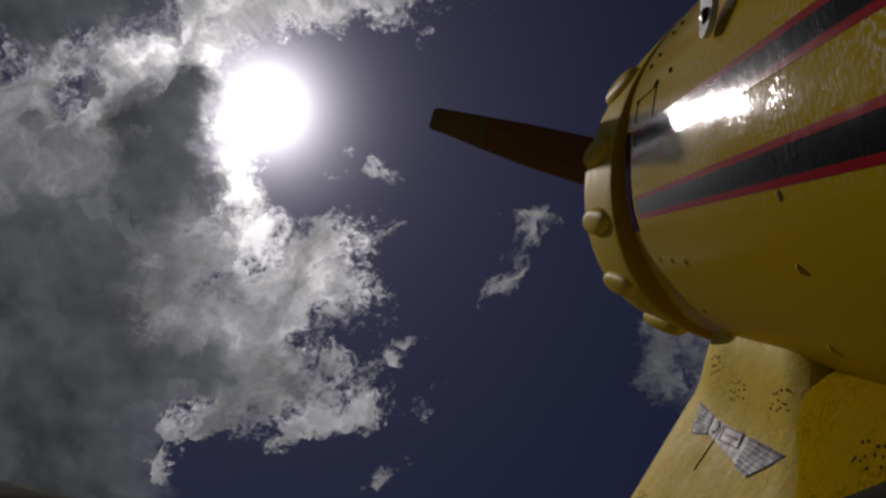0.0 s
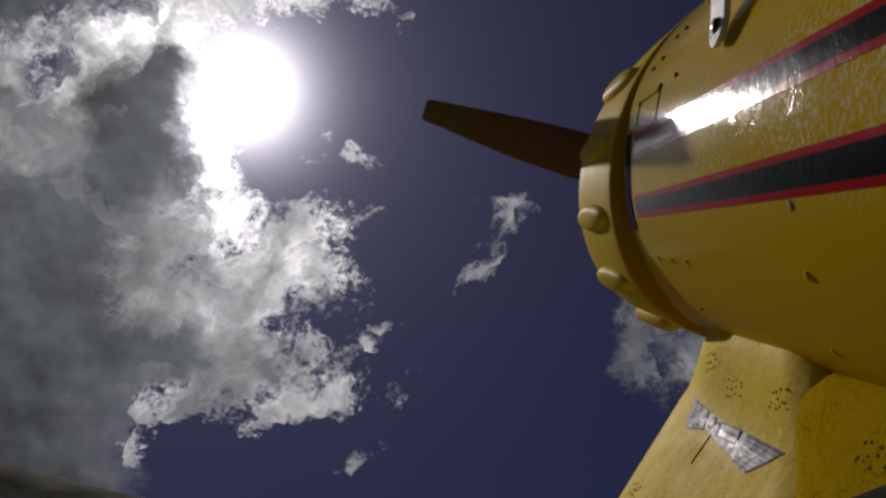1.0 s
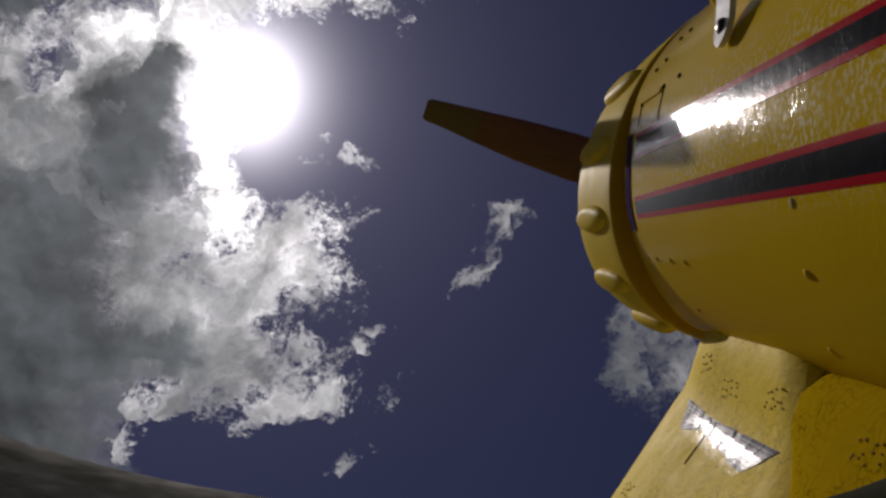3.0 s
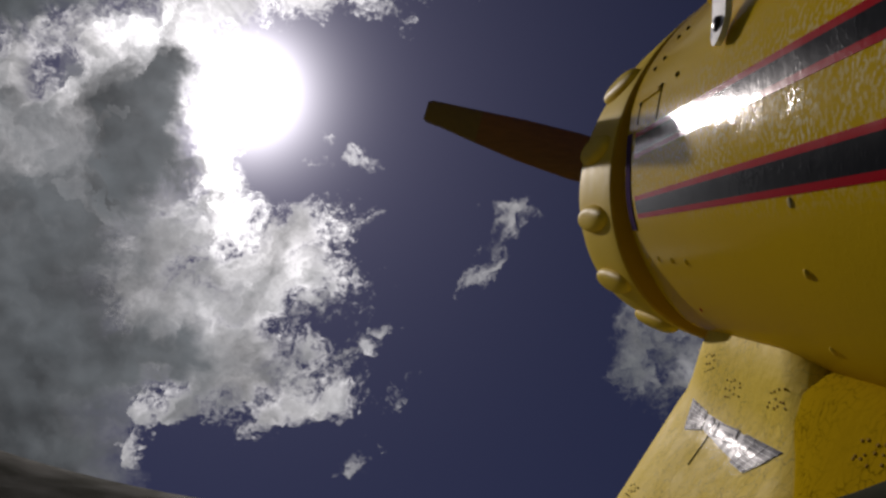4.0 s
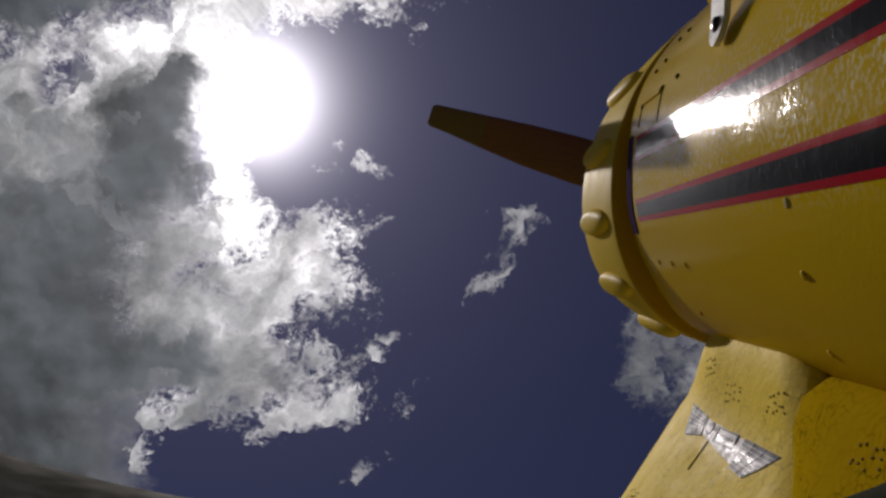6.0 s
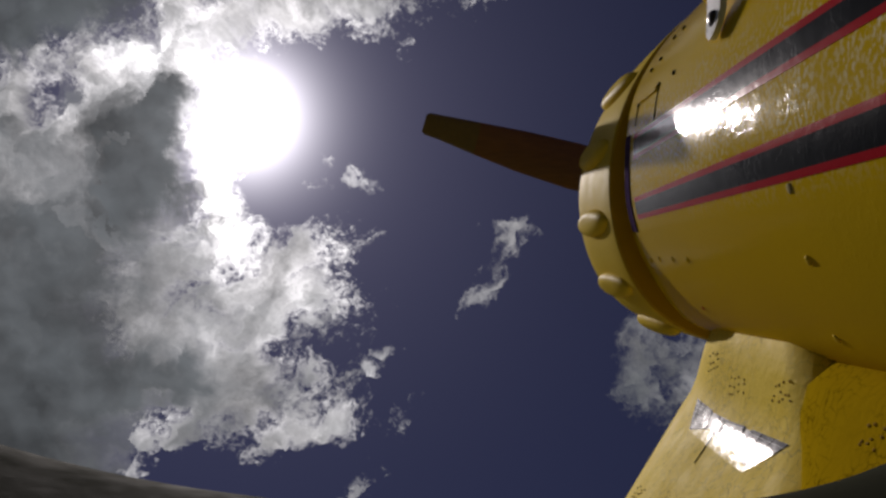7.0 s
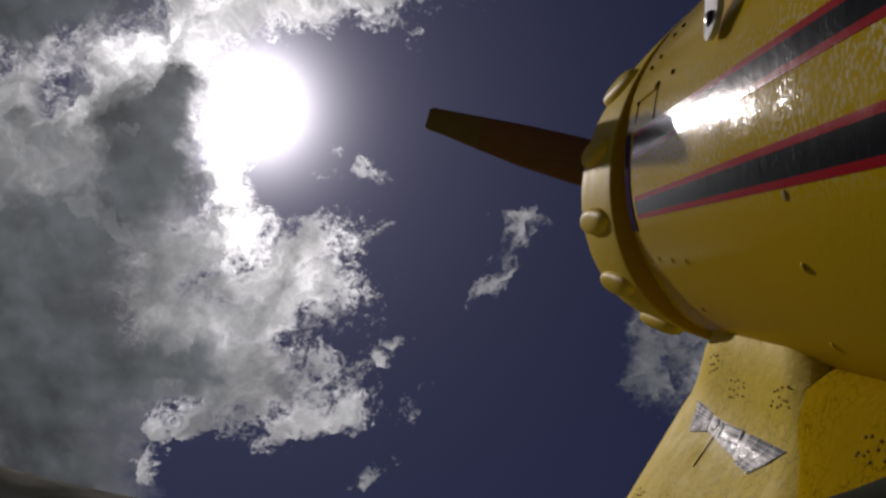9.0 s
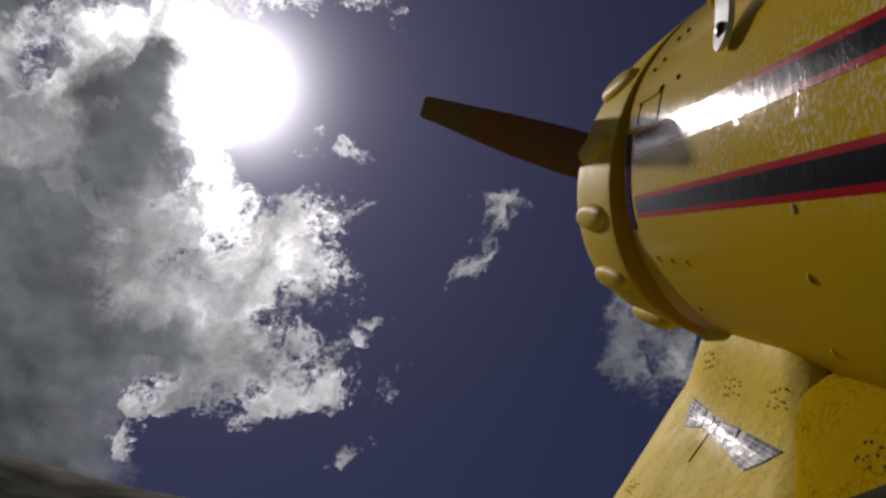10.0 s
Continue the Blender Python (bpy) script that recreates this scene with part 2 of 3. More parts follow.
def thick(fn, us, vs, depth):
    """A plate: fn(u, v, offset) from offset 0 to depth, closed at its edges."""
    bm = bmesh.new()
    _, top = sheet(lambda u, v: fn(u, v, depth), us, vs, bm=bm)
    _, low = sheet(lambda u, v: fn(u, v, 0.0), us, vs, bm=bm)
    ring_t = top[0] + [r[-1] for r in top[1:]] + top[-1][-2::-1] + [r[0] for r in top[-2:0:-1]]
    ring_l = low[0] + [r[-1] for r in low[1:]] + low[-1][-2::-1] + [r[0] for r in low[-2:0:-1]]
    for i in range(len(ring_t)):
        j = (i + 1) % len(ring_t)
        bm.faces.new((ring_t[i], ring_t[j], ring_l[j], ring_l[i]))
    return bm


def dome(centre, normal, along, ra, rb, h, rings=5, segs=14, steep=1.0):
    """A low oval dome with its base on a surface."""
    bm = bmesh.new()
    nz = Vector(normal).normalized()
    ax = (Vector(along) - nz * Vector(along).dot(nz)).normalized()
    ay = nz.cross(ax)
    c = Vector(centre)
    prev = None
    for i in range(rings + 1):
        a = math.pi / 2 * i / rings
        k, up = math.cos(a) ** steep, math.sin(a)
        if i == rings:
            tip = bm.verts.new(c + nz * h)
            for j in range(segs):
                bm.faces.new((prev[j], prev[(j + 1) % segs], tip))
            break
        ring = [bm.verts.new(c + ax * ra * k * math.cos(2 * math.pi * j / segs) + ay * rb * k * math.sin(2 * math.pi * j / segs)
                             + nz * (h * up - (0.002 if i == 0 else 0))) for j in range(segs)]
        if prev:
            for j in range(segs):
                bm.faces.new((prev[j], prev[(j + 1) % segs], ring[(j + 1) % segs], ring[j]))
        prev = ring
    return bm


def rod(a, b, r, segs=12, r2=None):
    bm = bmesh.new()
    a, b = Vector(a), Vector(b)
    d = (b - a)
    bmesh.ops.create_cone(bm, cap_ends=True, segments=segs, radius1=r, radius2=r if r2 is None else r2, depth=d.length,
                          matrix=Matrix.Translation((a + b) / 2) @ d.to_track_quat("Z", "Y").to_matrix().to_4x4())
    return bm


# ---- ground, far below ----
bm, _ = sheet(lambda u, v: (u, v, 0), spread(-6000, 6000, 13), spread(-6000, 6000, 13))
ground = tagged(part("ground", bm, field_material(), None, smooth=False), "dry green and tan field far below the aircraft", "ground", kind="structure")

# ---- the model aircraft ----
aircraft = tagged(new("model_aircraft"), "yellow model aircraft with black and red stripes, in flight", "model aircraft")
aircraft.matrix_world = FLIGHT
AX, AZ = 0.1669, 0.0270      # the thrust line


def smooth(a, b, x):
    k = min(1, max(0, (x - a) / (b - a)))
    return k * k * (3 - 2 * k)


def hull(y, phi, off=0.0):
    """A point of the fuselage's skin: fuller above, leaner below, with a flat belly."""
    c, s = math.cos(radians(phi)), math.sin(radians(phi))
    rr = 0.0882 + 0.0034 * smooth(0, 0.5, s) - 0.0030 * smooth(0, 0.6, -s) + 0.003 * smooth(NOSE, 0.353, y) + off
    z = rr * s
    if z < 0:
        z /= (1 + (-z / 0.0638) ** 10) ** 0.1
    return Vector((AX + rr * c, y, AZ + z))


def hull_normal(y, phi):
    p = hull(y, phi)
    n = (hull(y, phi + 0.5) - p).cross(hull(y + 0.002, phi) - p)
    n.normalize()
    return n if n.dot(p - Vector((AX, y, AZ))) > 0 else -n


ys = spread(NOSE + 0.004, 0.20, 40) + spread(0.19, -0.30, 20)
bm, g = sheet(hull, ys, spread(0, 357.5, 144), closed=True)
bm.faces.new(g[0])
bm.faces.new(g[-1])
fuselage = sharp(part("fuselage", bm, YELLOW, aircraft, "glossy yellow painted fuselage with pale flecks"))

# cowl: a shell with a rear lip, straight sides, a flattened underside and a rolled front edge round the air inlet
def round_cowl(r, y, a):
    z = r * math.sin(radians(a))
    if z < 0:
        z /= (1 + (-z / 0.090) ** 3) ** (1 / 3)
    return Vector((AX + r * math.cos(radians(a)), y, AZ + z))


profile = ((0.0810, NOSE + 0.0005), (0.0936, NOSE), (0.0948, NOSE + 0.0008), (0.0951, NOSE + 0.003), (0.0951, NOSE + 0.02), (0.0951, NOSE + 0.04),
           (0.0950, NOSE + 0.055), (0.0948, NOSE + 0.068), (0.0943, NOSE + 0.08), (0.0935, NOSE + 0.092), (0.0920, NOSE + 0.103), (0.0895, NOSE + 0.111),
           (0.0855, NOSE + 0.115), (0.0810, NOSE + 0.113), (0.0765, NOSE + 0.105), (0.0755, NOSE + 0.080))
bm, g = sheet(lambda i, a: round_cowl(profile[i][0], profile[i][1], a), range(len(profile)), spread(0, 357.5, 144), closed=True)
for f in bm.faces:
    if sum(v.co.y for v in f.verts) / 4 < NOSE + 0.0006:
        f.material_index = 1
cowl = sharp(part("cowl", bm, (YELLOW_COWL, RIM_SHADED), aircraft, "yellow engine cowl, its rear rim coloured darker for shade"), 30)
bm = bmesh.new()
bmesh.ops.create_circle(bm, cap_ends=True, segments=48, radius=0.0765, matrix=Matrix.Translation((AX, NOSE + 0.081, AZ)) @ Matrix.Rotation(radians(90), 4, "X"))
part("firewall", bm, FOAM, cowl, smooth=False)


def cowl_point(y, a, off=0.0):
    return round_cowl(0.0951 - 0.0016 * smooth(NOSE + 0.04, NOSE + 0.092, y) + off, y, a)


for i in range(18):
    a = 8 + 20 * i
    if a in (128, 248):
        continue
    part("blister", dome(cowl_point(NOSE + 0.046, a, -0.0003), Vector((0, 1, 0)).cross(cowl_point(0, a + 1) - cowl_point(0, a - 1)), (0, 1, 0), 0.036, 0.0066, 0.0045, 8, 24, 0.6), YELLOW_COWL, cowl)
    a = 18 + 20 * i
    fn = lambda k, y, o: cowl_point(y, k, o - 0.0009)
    part("panel_line", thick(fn, spread(a - 5.5, a + 5.5, 8), (NOSE + 0.0640, NOSE + 0.0648), 0.00105), GRIME, cowl, smooth=False)

# propeller
HUB = Vector((AX, 0.646, 0.0492))
propeller = part("propeller", rod(HUB - Vector((0, 0.014, 0)), HUB + Vector((0, 0.014, 0)), 0.017, 24), BLADE, aircraft, "two-bladed brown propeller at rest with painted tips")
part("shaft", rod(HUB - Vector((0, 0.195, 0)), HUB - Vector((0, 0.014, 0)), 0.006, 16), STEEL, propeller)


def blade(turn):
    """Chord, sweep and twist along the span, laid out along -x and turned about the hub."""
    stations = ((-0.008, 0.0291, 0.0, 40), (0.0061, 0.0323, 0.0008, 36), (0.0298, 0.0351, 0.0014, 30), (0.0710, 0.0379, 0.0019, 24), (0.1124, 0.0331, 0.0016, 19),
                (0.1468, 0.0258, 0.0009, 15), (0.1744, 0.0196, 0.0, 13), (0.1860, 0.0177, 0.0, 12), (0.1889, 0.0144, 0.0, 12))
    def point(i, j):
        span, chord, sweep, twist = stations[i]
        a = 2 * math.pi * j / 20
        u, w = math.cos(a) * chord / 2, math.sin(a) * max(0.0014, 0.0054 * (1 - span / 0.2))
        c, s = math.cos(radians(twist)), math.sin(radians(twist))
        chord_k = 1 / max(0.6, c)
        v = Vector((-span, (w * c + u * s), u * c * chord_k - w * s - sweep))
        return HUB + Matrix.Rotation(radians(turn), 3, "Y") @ v
    bm, g = sheet(point, range(len(stations)), range(20), closed=True)
    bm.faces.new(g[0])
    bm.faces.new(g[-1])
    for f in bm.faces:
        if (f.calc_center_median() - HUB).length > 0.1566:
            f.material_index = 1
    return sharp(part("blade", bm, (BLADE, BLADE_TIP), propeller), 50)


blade(16.0)
blade(196.0)


# stripes on the fuselage side
def stripe(name, lo, hi, mat, near_lo=None, near_hi=None, off=0.00012, start=NOSE - 0.031):
    near_lo, near_hi = near_lo or lo, near_hi or hi
    ys = spread(start, 0.13, 36)
    def fn(y, k, o):
        f = (start - y) / (start - 0.13)
        a = lo + (near_lo - lo) * f
        b = hi + (near_hi - hi) * f
        return hull(y, a + (b - a) * k, o - 0.001)
    return sharp(part(name, thick(fn, ys, spread(0, 1, 7), 0.001 + off), mat, fuselage))


for lo, hi, near_lo, near_hi in ((168.4, 174.8, 168.0, 173.4), (184.0, 189.6, 181.7, 188.3)):
    stripe("stripe", lo + 1.2, hi - 1.2, BLACK, near_lo + 1.15, near_hi - 1.15)
    stripe("pinstripe", lo, lo + 1.2, RED, near_lo, near_lo + 1.15)
    stripe("pinstripe", hi - 1.2, hi, RED, near_hi - 1.15, near_hi)

# rivets, screws and bumps on the skin
for y, a, r, h, mat, name in ((0.3415, 200.4, 0.0012, 0.0006, YELLOW_COWL, "rivet"), (0.3270, 200.1, 0.0012, 0.0006, YELLOW_COWL, "rivet"),
                              (0.3080, 200.2, 0.0012, 0.0006, YELLOW_COWL, "rivet"), (0.2900, 200.3, 0.0013, 0.0006, YELLOW_COWL, "rivet"),
                              (0.1930, 200.4, 0.0014, 0.0006, YELLOW_COWL, "rivet"), (0.1890, 189.7, 0.0014, 0.0004, PALE, "screw"),
                              (0.2050, 215.0, 0.0014, 0.0004, YELLOW_COWL, "rivet"), (0.3070, 213.6, 0.0009, 0.0004, RED, "paint_spot")):
    part(name, dome(hull(y, a), hull_normal(y, a), (0, 1, 0), r, r, h, 4, 10), mat, fuselage)
for y, a in ((0.337, 161.4), (0.306, 160.2), (0.286, 160.2), (0.322, 151.8), (0.333, 153.0), (0.362, 161), (0.317, 147), (0.306, 146.6)):
    part("screw", dome(hull(y, a), hull_normal(y, a), (0, 1, 0), 0.0014, 0.0010, 0.0007, 3, 10), GROOVE, fuselage)
part("fairing_knob", dome(hull(0.278, 142.5), hull_normal(0.278, 142.5), (0, 1, 0), 0.009, 0.006, 0.006, 5, 16), YELLOW, fuselage)


def hull_strip(name, y0, y1, a0, a1, mat, off=0.0003):
    fn = lambda a, y, o: hull(y, a, o - 0.001)
    return sharp(part(name, thick(fn, spread(a0, a1, 14), (y0, y1), 0.001 + off), mat, fuselage))


hull_strip("panel_seam", 0.3060, 0.3050, 160.4, 168.0, GROOVE, 0.0002)
hull_strip("panel_seam", 0.3376, 0.3366, 161.4, 166.4, GROOVE, 0.0002)
hull_strip("panel_ridge", 0.3350, 0.3090, 160.0, 161.2, YELLOW, 0.0006)
# a dark purple strip round the skin just behind the rim
hull_strip("purple_strip", 0.3520, 0.3440, 168.0, 192.5, PURPLE, 0.0004)


# strut end, a flat strip bolted beside the fuselage
def strip(i, k, o):
    """k runs across the strip (-1 to 1), i along it from the rounded foot upward."""
    z = 0.0573 + 0.0075 * i if i < 1 else 0.0648 + 0.06 * (i - 1)
    half = 0.0058 * math.sqrt(max(0.02, 1 - (1 - i) ** 2)) if i < 1 else 0.0058
    return Vector((0.0786 - o + 0.0012 * (i - 1), 0.2375 + half * k, z))


strut = sharp(part("strut", thick(strip, spread(0, 1, 9) + [1.5, 2.0, 2.4], spread(-1, 1, 5), 0.0018), WHITE, aircraft, "pale metal wing strut end held by a dark bolt"))
part("bolt", dome((0.0768, 0.2375, 0.0632), (-1, 0, 0), (0, 1, 0), 0.0032, 0.0024, 0.0016, 4, 12), SCREW, strut)


# ---- landing gear leg with its fairing ----
LEG_N = Vector((-0.822, 0.053, 0.567)).normalized()
LEG_D = Vector((-0.57, 0.0, -0.82)).normalized()
LEG_O = Vector((0.114, 0.365, -0.0361))


def leg_point(y, d, off=0.0, fillet=0.0112):
    """y along the chord, d metres down the leg from its root, where a fillet lifts the skin towards the fuselage."""
    base = LEG_O + LEG_D * d
    off += fillet * smooth(0.030, -0.002, d)
    p = Vector((base.x, y, base.z))
    p += LEG_N * (off - (p - LEG_O).dot(LEG_N))
    return p


def leg_front(d):
    return 0.3700 - 0.15 * d - 0.80 * max(0.0, 0.030 - d)


def leg_section(d, k, thickness=0.014):
    """A streamlined section: k runs from the trailing edge over the top to the nose and back below."""
    front = leg_front(d)
    back = 0.228 - 0.9 * d
    a = 2 * math.pi * k
    y = (front + back) / 2 + (front - back) / 2 * math.cos(a)
    x = (front - y) / (front - back)
    h = thickness / 2 * min(1, 2.6 * math.sqrt(max(0, x)) * 0.72) * min(1, 2.6 * math.sqrt(max(0, 1 - x)))
    return leg_point(y, d, h * (1 if math.sin(a) >= 0 else -1) - thickness / 2)


bm, g = sheet(leg_section, spread(-0.035, 0.14, 30), [i / 64 for i in range(64)], closed=True)
bm.faces.new(g[0])
bm.faces.new(g[-1])
leg = sharp(part("landing_gear_leg", bm, YELLOW_LEG, aircraft, "cracked yellow landing gear fairing with a winged emblem"), 50)


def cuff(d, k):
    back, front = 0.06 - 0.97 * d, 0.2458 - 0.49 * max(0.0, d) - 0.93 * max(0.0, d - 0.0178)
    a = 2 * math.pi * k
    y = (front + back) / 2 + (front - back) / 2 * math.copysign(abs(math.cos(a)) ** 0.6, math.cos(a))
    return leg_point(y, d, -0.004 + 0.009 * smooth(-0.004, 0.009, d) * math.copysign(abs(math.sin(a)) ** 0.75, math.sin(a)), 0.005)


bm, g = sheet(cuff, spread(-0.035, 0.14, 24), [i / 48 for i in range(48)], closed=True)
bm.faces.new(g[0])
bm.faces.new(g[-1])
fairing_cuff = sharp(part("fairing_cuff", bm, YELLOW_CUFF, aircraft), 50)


def seam_point(y):
    """Where the leg's upper face runs into the fuselage."""
    best = min((abs((hull(y, p / 4) - LEG_O).dot(LEG_N)), p / 4) for p in range(225 * 4, 285 * 4))
    return hull(y, best[1], 0.0004)


def tube(points, r, segs=8):
    bm, prev = bmesh.new(), None
    for i, p in enumerate(points):
        d = (points[min(i + 1, len(points) - 1)] - points[max(i - 1, 0)]).normalized()
        a = d.cross(Vector((0.3, 0.1, 1))).normalized()
        b = d.cross(a)
        rr = r * (0.7 + 0.5 * noise.noise(p * 160))
        ring = [bm.verts.new(p + (a * math.cos(2 * math.pi * k / segs) + b * math.sin(2 * math.pi * k / segs)) * rr) for k in range(segs)]
        if prev:
            for k in range(segs):
                bm.faces.new((prev[k], prev[(k + 1) % segs], ring[(k + 1) % segs], ring[k]))
        prev = ring
    return bm


part("glue_seam", tube([seam_point(y) for y in spread(0.362, 0.15, 50)], 0.0011), GRIME, leg, "brown glue line along the leg's root")


def leg_skin(y, d, off=0.0):
    """A point on the leg's upper face."""
    front, back = leg_front(d), 0.228 - 0.9 * d
    x = min(1, max(0, (front - y) / (front - back)))
    h = 0.007 * min(1, 1.872 * math.sqrt(x)) * min(1, 2.6 * math.sqrt(1 - x)) - 0.007
    return leg_point(y, d, h + off)


def leg_patch(name, corners, mat, off=0.0003, nu=8, nv=4):
    """A thin decal on the leg between four corners (chord, span)."""
    (ya, da), (yb, db), (yc, dc), (yd, dd) = corners
    def fn(u, v, o):
        y = (ya * (1 - u) + yb * u) * (1 - v) + (yd * (1 - u) + yc * u) * v
        d = (da * (1 - u) + db * u) * (1 - v) + (dd * (1 - u) + dc * u) * v
        return leg_skin(y, d, o - 0.0008)
    return sharp(part(name, thick(fn, spread(0, 1, nu), spread(0, 1, nv), 0.0008 + off), mat, leg))


def between(corners, u0, u1, v0, v1):
    (ya, da), (yb, db), (yc, dc), (yd, dd) = corners
    p = lambda u, v: ((ya * (1 - u) + yb * u) * (1 - v) + (yd * (1 - u) + yc * u) * v, (da * (1 - u) + db * u) * (1 - v) + (dd * (1 - u) + dc * u) * v)
    return p(u0, v0), p(u1, v0), p(u1, v1), p(u0, v1)


FILM = ((0.3353, 0.0265), (0.2271, 0.0260), (0.2459, 0.0401), (0.3189, 0.0391))
FORE = ((0.3299, 0.0271), (0.3025, 0.0284), (0.2978, 0.0350), (0.3140, 0.0385))
AFT = ((0.2598, 0.0277), (0.2289, 0.0266), (0.2458, 0.0378), (0.2579, 0.0377))
for wing_shape in (FORE, AFT):
    leg_patch("emblem_plate", wing_shape, SILVER)
    for i in range(7):
        v0, v1 = (i + 0.04) / 7, (i + 0.84) / 7
        for j in range(3):
            leg_patch("feather", between(wing_shape, j / 3 + 0.01, (j + 1) / 3 - 0.015, v0, v1), NAVY, 0.0005, 4, 2)
BOX = ((0.2868, 0.0292), (0.2650, 0.0278), (0.2633, 0.0328), (0.2843, 0.0344))
leg_patch("emblem_plate", ((0.3025, 0.0284), (0.2598, 0.0277), (0.2579, 0.0368), (0.2978, 0.0345)), SILVER, 0.0002)
leg_patch("emblem_panel", BOX, SILVER, 0.0004)
for u0, u1, v0, v1 in ((0.03, 0.97, 0.0, 0.10), (0.03, 0.97, 0.88, 1.0), (0.03, 0.08, 0.1, 0.88), (0.92, 0.97, 0.1, 0.88), (0.2, 0.8, 0.4, 0.6)):
    leg_patch("emblem_line", between(BOX, u0, u1, v0, v1), NAVY, 0.0006, 5, 2)
part("emblem_roundel", dome(leg_skin(0.2935, 0.0313), LEG_N, (0, 1, 0), 0.0046, 0.0028, 0.0005, 3, 16), SILVER, leg)
leg_patch("emblem_film", FILM, FILM_CLEAR, 0.0009, 14, 6)["label"] = "clear glossy film over the emblem"
leg_patch("crack", ((0.2884, 0.0290), (0.2879, 0.0290), (0.2882, 0.0470), (0.2884, 0.0470)), CRACK, 0.0003, 3, 8)

def cuff_skin(y, d):
    """A point on the cuff's upper face."""
    back, front = 0.06 - 0.97 * d, 0.2458 - 0.49 * max(0.0, d) - 0.93 * max(0.0, d - 0.0178)
    c = min(1, abs((2 * y - front - back) / (front - back))) ** (1 / 0.6)
    return leg_point(y, d, -0.004 + 0.009 * smooth(-0.004, 0.009, d) * (1 - c * c) ** 0.375, 0.005)


# clusters of small moulding marks in the foam
for y, d, skin, owner in ((0.3167, 0.0127, leg_skin, leg), (0.2843, 0.0174, leg_skin, leg), (0.2427, 0.0153, leg_skin, leg), (0.3316, 0.0705, leg_skin, leg),
                          (0.178, 0.0175, cuff_skin, fairing_cuff)):
    bm = bmesh.new()
    for i in range(4):
        for j in range(3):
            c = skin(y + (i - 1.5) * 0.0042 + random.uniform(-0.0016, 0.0016), d + (j - 1) * 0.0022 + (i - 1.5) * 0.0006 + random.uniform(-0.0008, 0.0008))
            d2 = dome(c, LEG_N, (0, 1, 0), random.uniform(0.0007, 0.0011), random.uniform(0.0004, 0.0006), 0.0003, 2, 8)
            speck = bpy.data.meshes.new("speck")
            d2.to_mesh(speck)
            d2.free()
            bm.from_mesh(speck)
            bpy.data.meshes.remove(speck)
    part("moulding_marks", bm, MARK, owner, smooth=False)

# ---- wing under the camera ----
def wing(x, k):
    edge = 0.160
    u = x + 0.0052
    z = -0.0455 + (165 * u ** 4 if u > 0 else 2.17 * u ** 2 + 0.0021 * smooth(0, 0.03, -u))
    a = 2 * math.pi * k
    y = edge - 0.11 + 0.11 * math.cos(a)
    h = 0.010 * math.sqrt(max(0, 1 - ((y - edge + 0.024) / 0.024) ** 2)) if y > edge - 0.024 else 0.010
    return Vector((x, y, z + h * (math.sin(a) >= 0 or -1) - 0.010))


bm, g = sheet(wing, spread(-0.17, 0.092, 48), [i / 60 for i in range(60)], closed=True)
bm.faces.new(g[0])
bm.faces.new(g[-1])
sharp(part("wing", bm, FOAM, aircraft, "dark foam wing edge"), 60)


# ---- clouds, far off ----
def lattice(u, v, size, seed):
    """Smooth gradient noise on numpy arrays, about -1 to 1."""
    a = np.random.RandomState(seed).uniform(0, 2 * math.pi, (256, 256))
    gx, gy = np.cos(a), np.sin(a)
    x, y = u / size + 71.3, v / size + 37.7
    i, j = np.floor(x).astype(int), np.floor(y).astype(int)
    fx, fy = x - i, y - j
    wx, wy = fx ** 3 * (fx * (6 * fx - 15) + 10), fy ** 3 * (fy * (6 * fy - 15) + 10)
    def p(a, b):
        ii, jj = (i + a) % 256, (j + b) % 256
        return gx[ii, jj] * (fx - a) + gy[ii, jj] * (fy - b)
    return 1.5 * ((p(0, 0) * (1 - wx) + p(1, 0) * wx) * (1 - wy) + (p(0, 1) * (1 - wx) + p(1, 1) * wx) * wy)


def billow(u, v, size, octaves, seed, gain=0.55, puffed=False):
    """Layered noise; puffed: with rounded tops and sharp clefts between them."""
    total, amp = np.zeros_like(u), 1.0
    for o in range(octaves):
        n = lattice(u, v, size, seed + o)
        total += amp * (0.55 - 1.9 * np.abs(n) if puffed else n)
        size, amp = size / 2.03, amp * gain
    return total


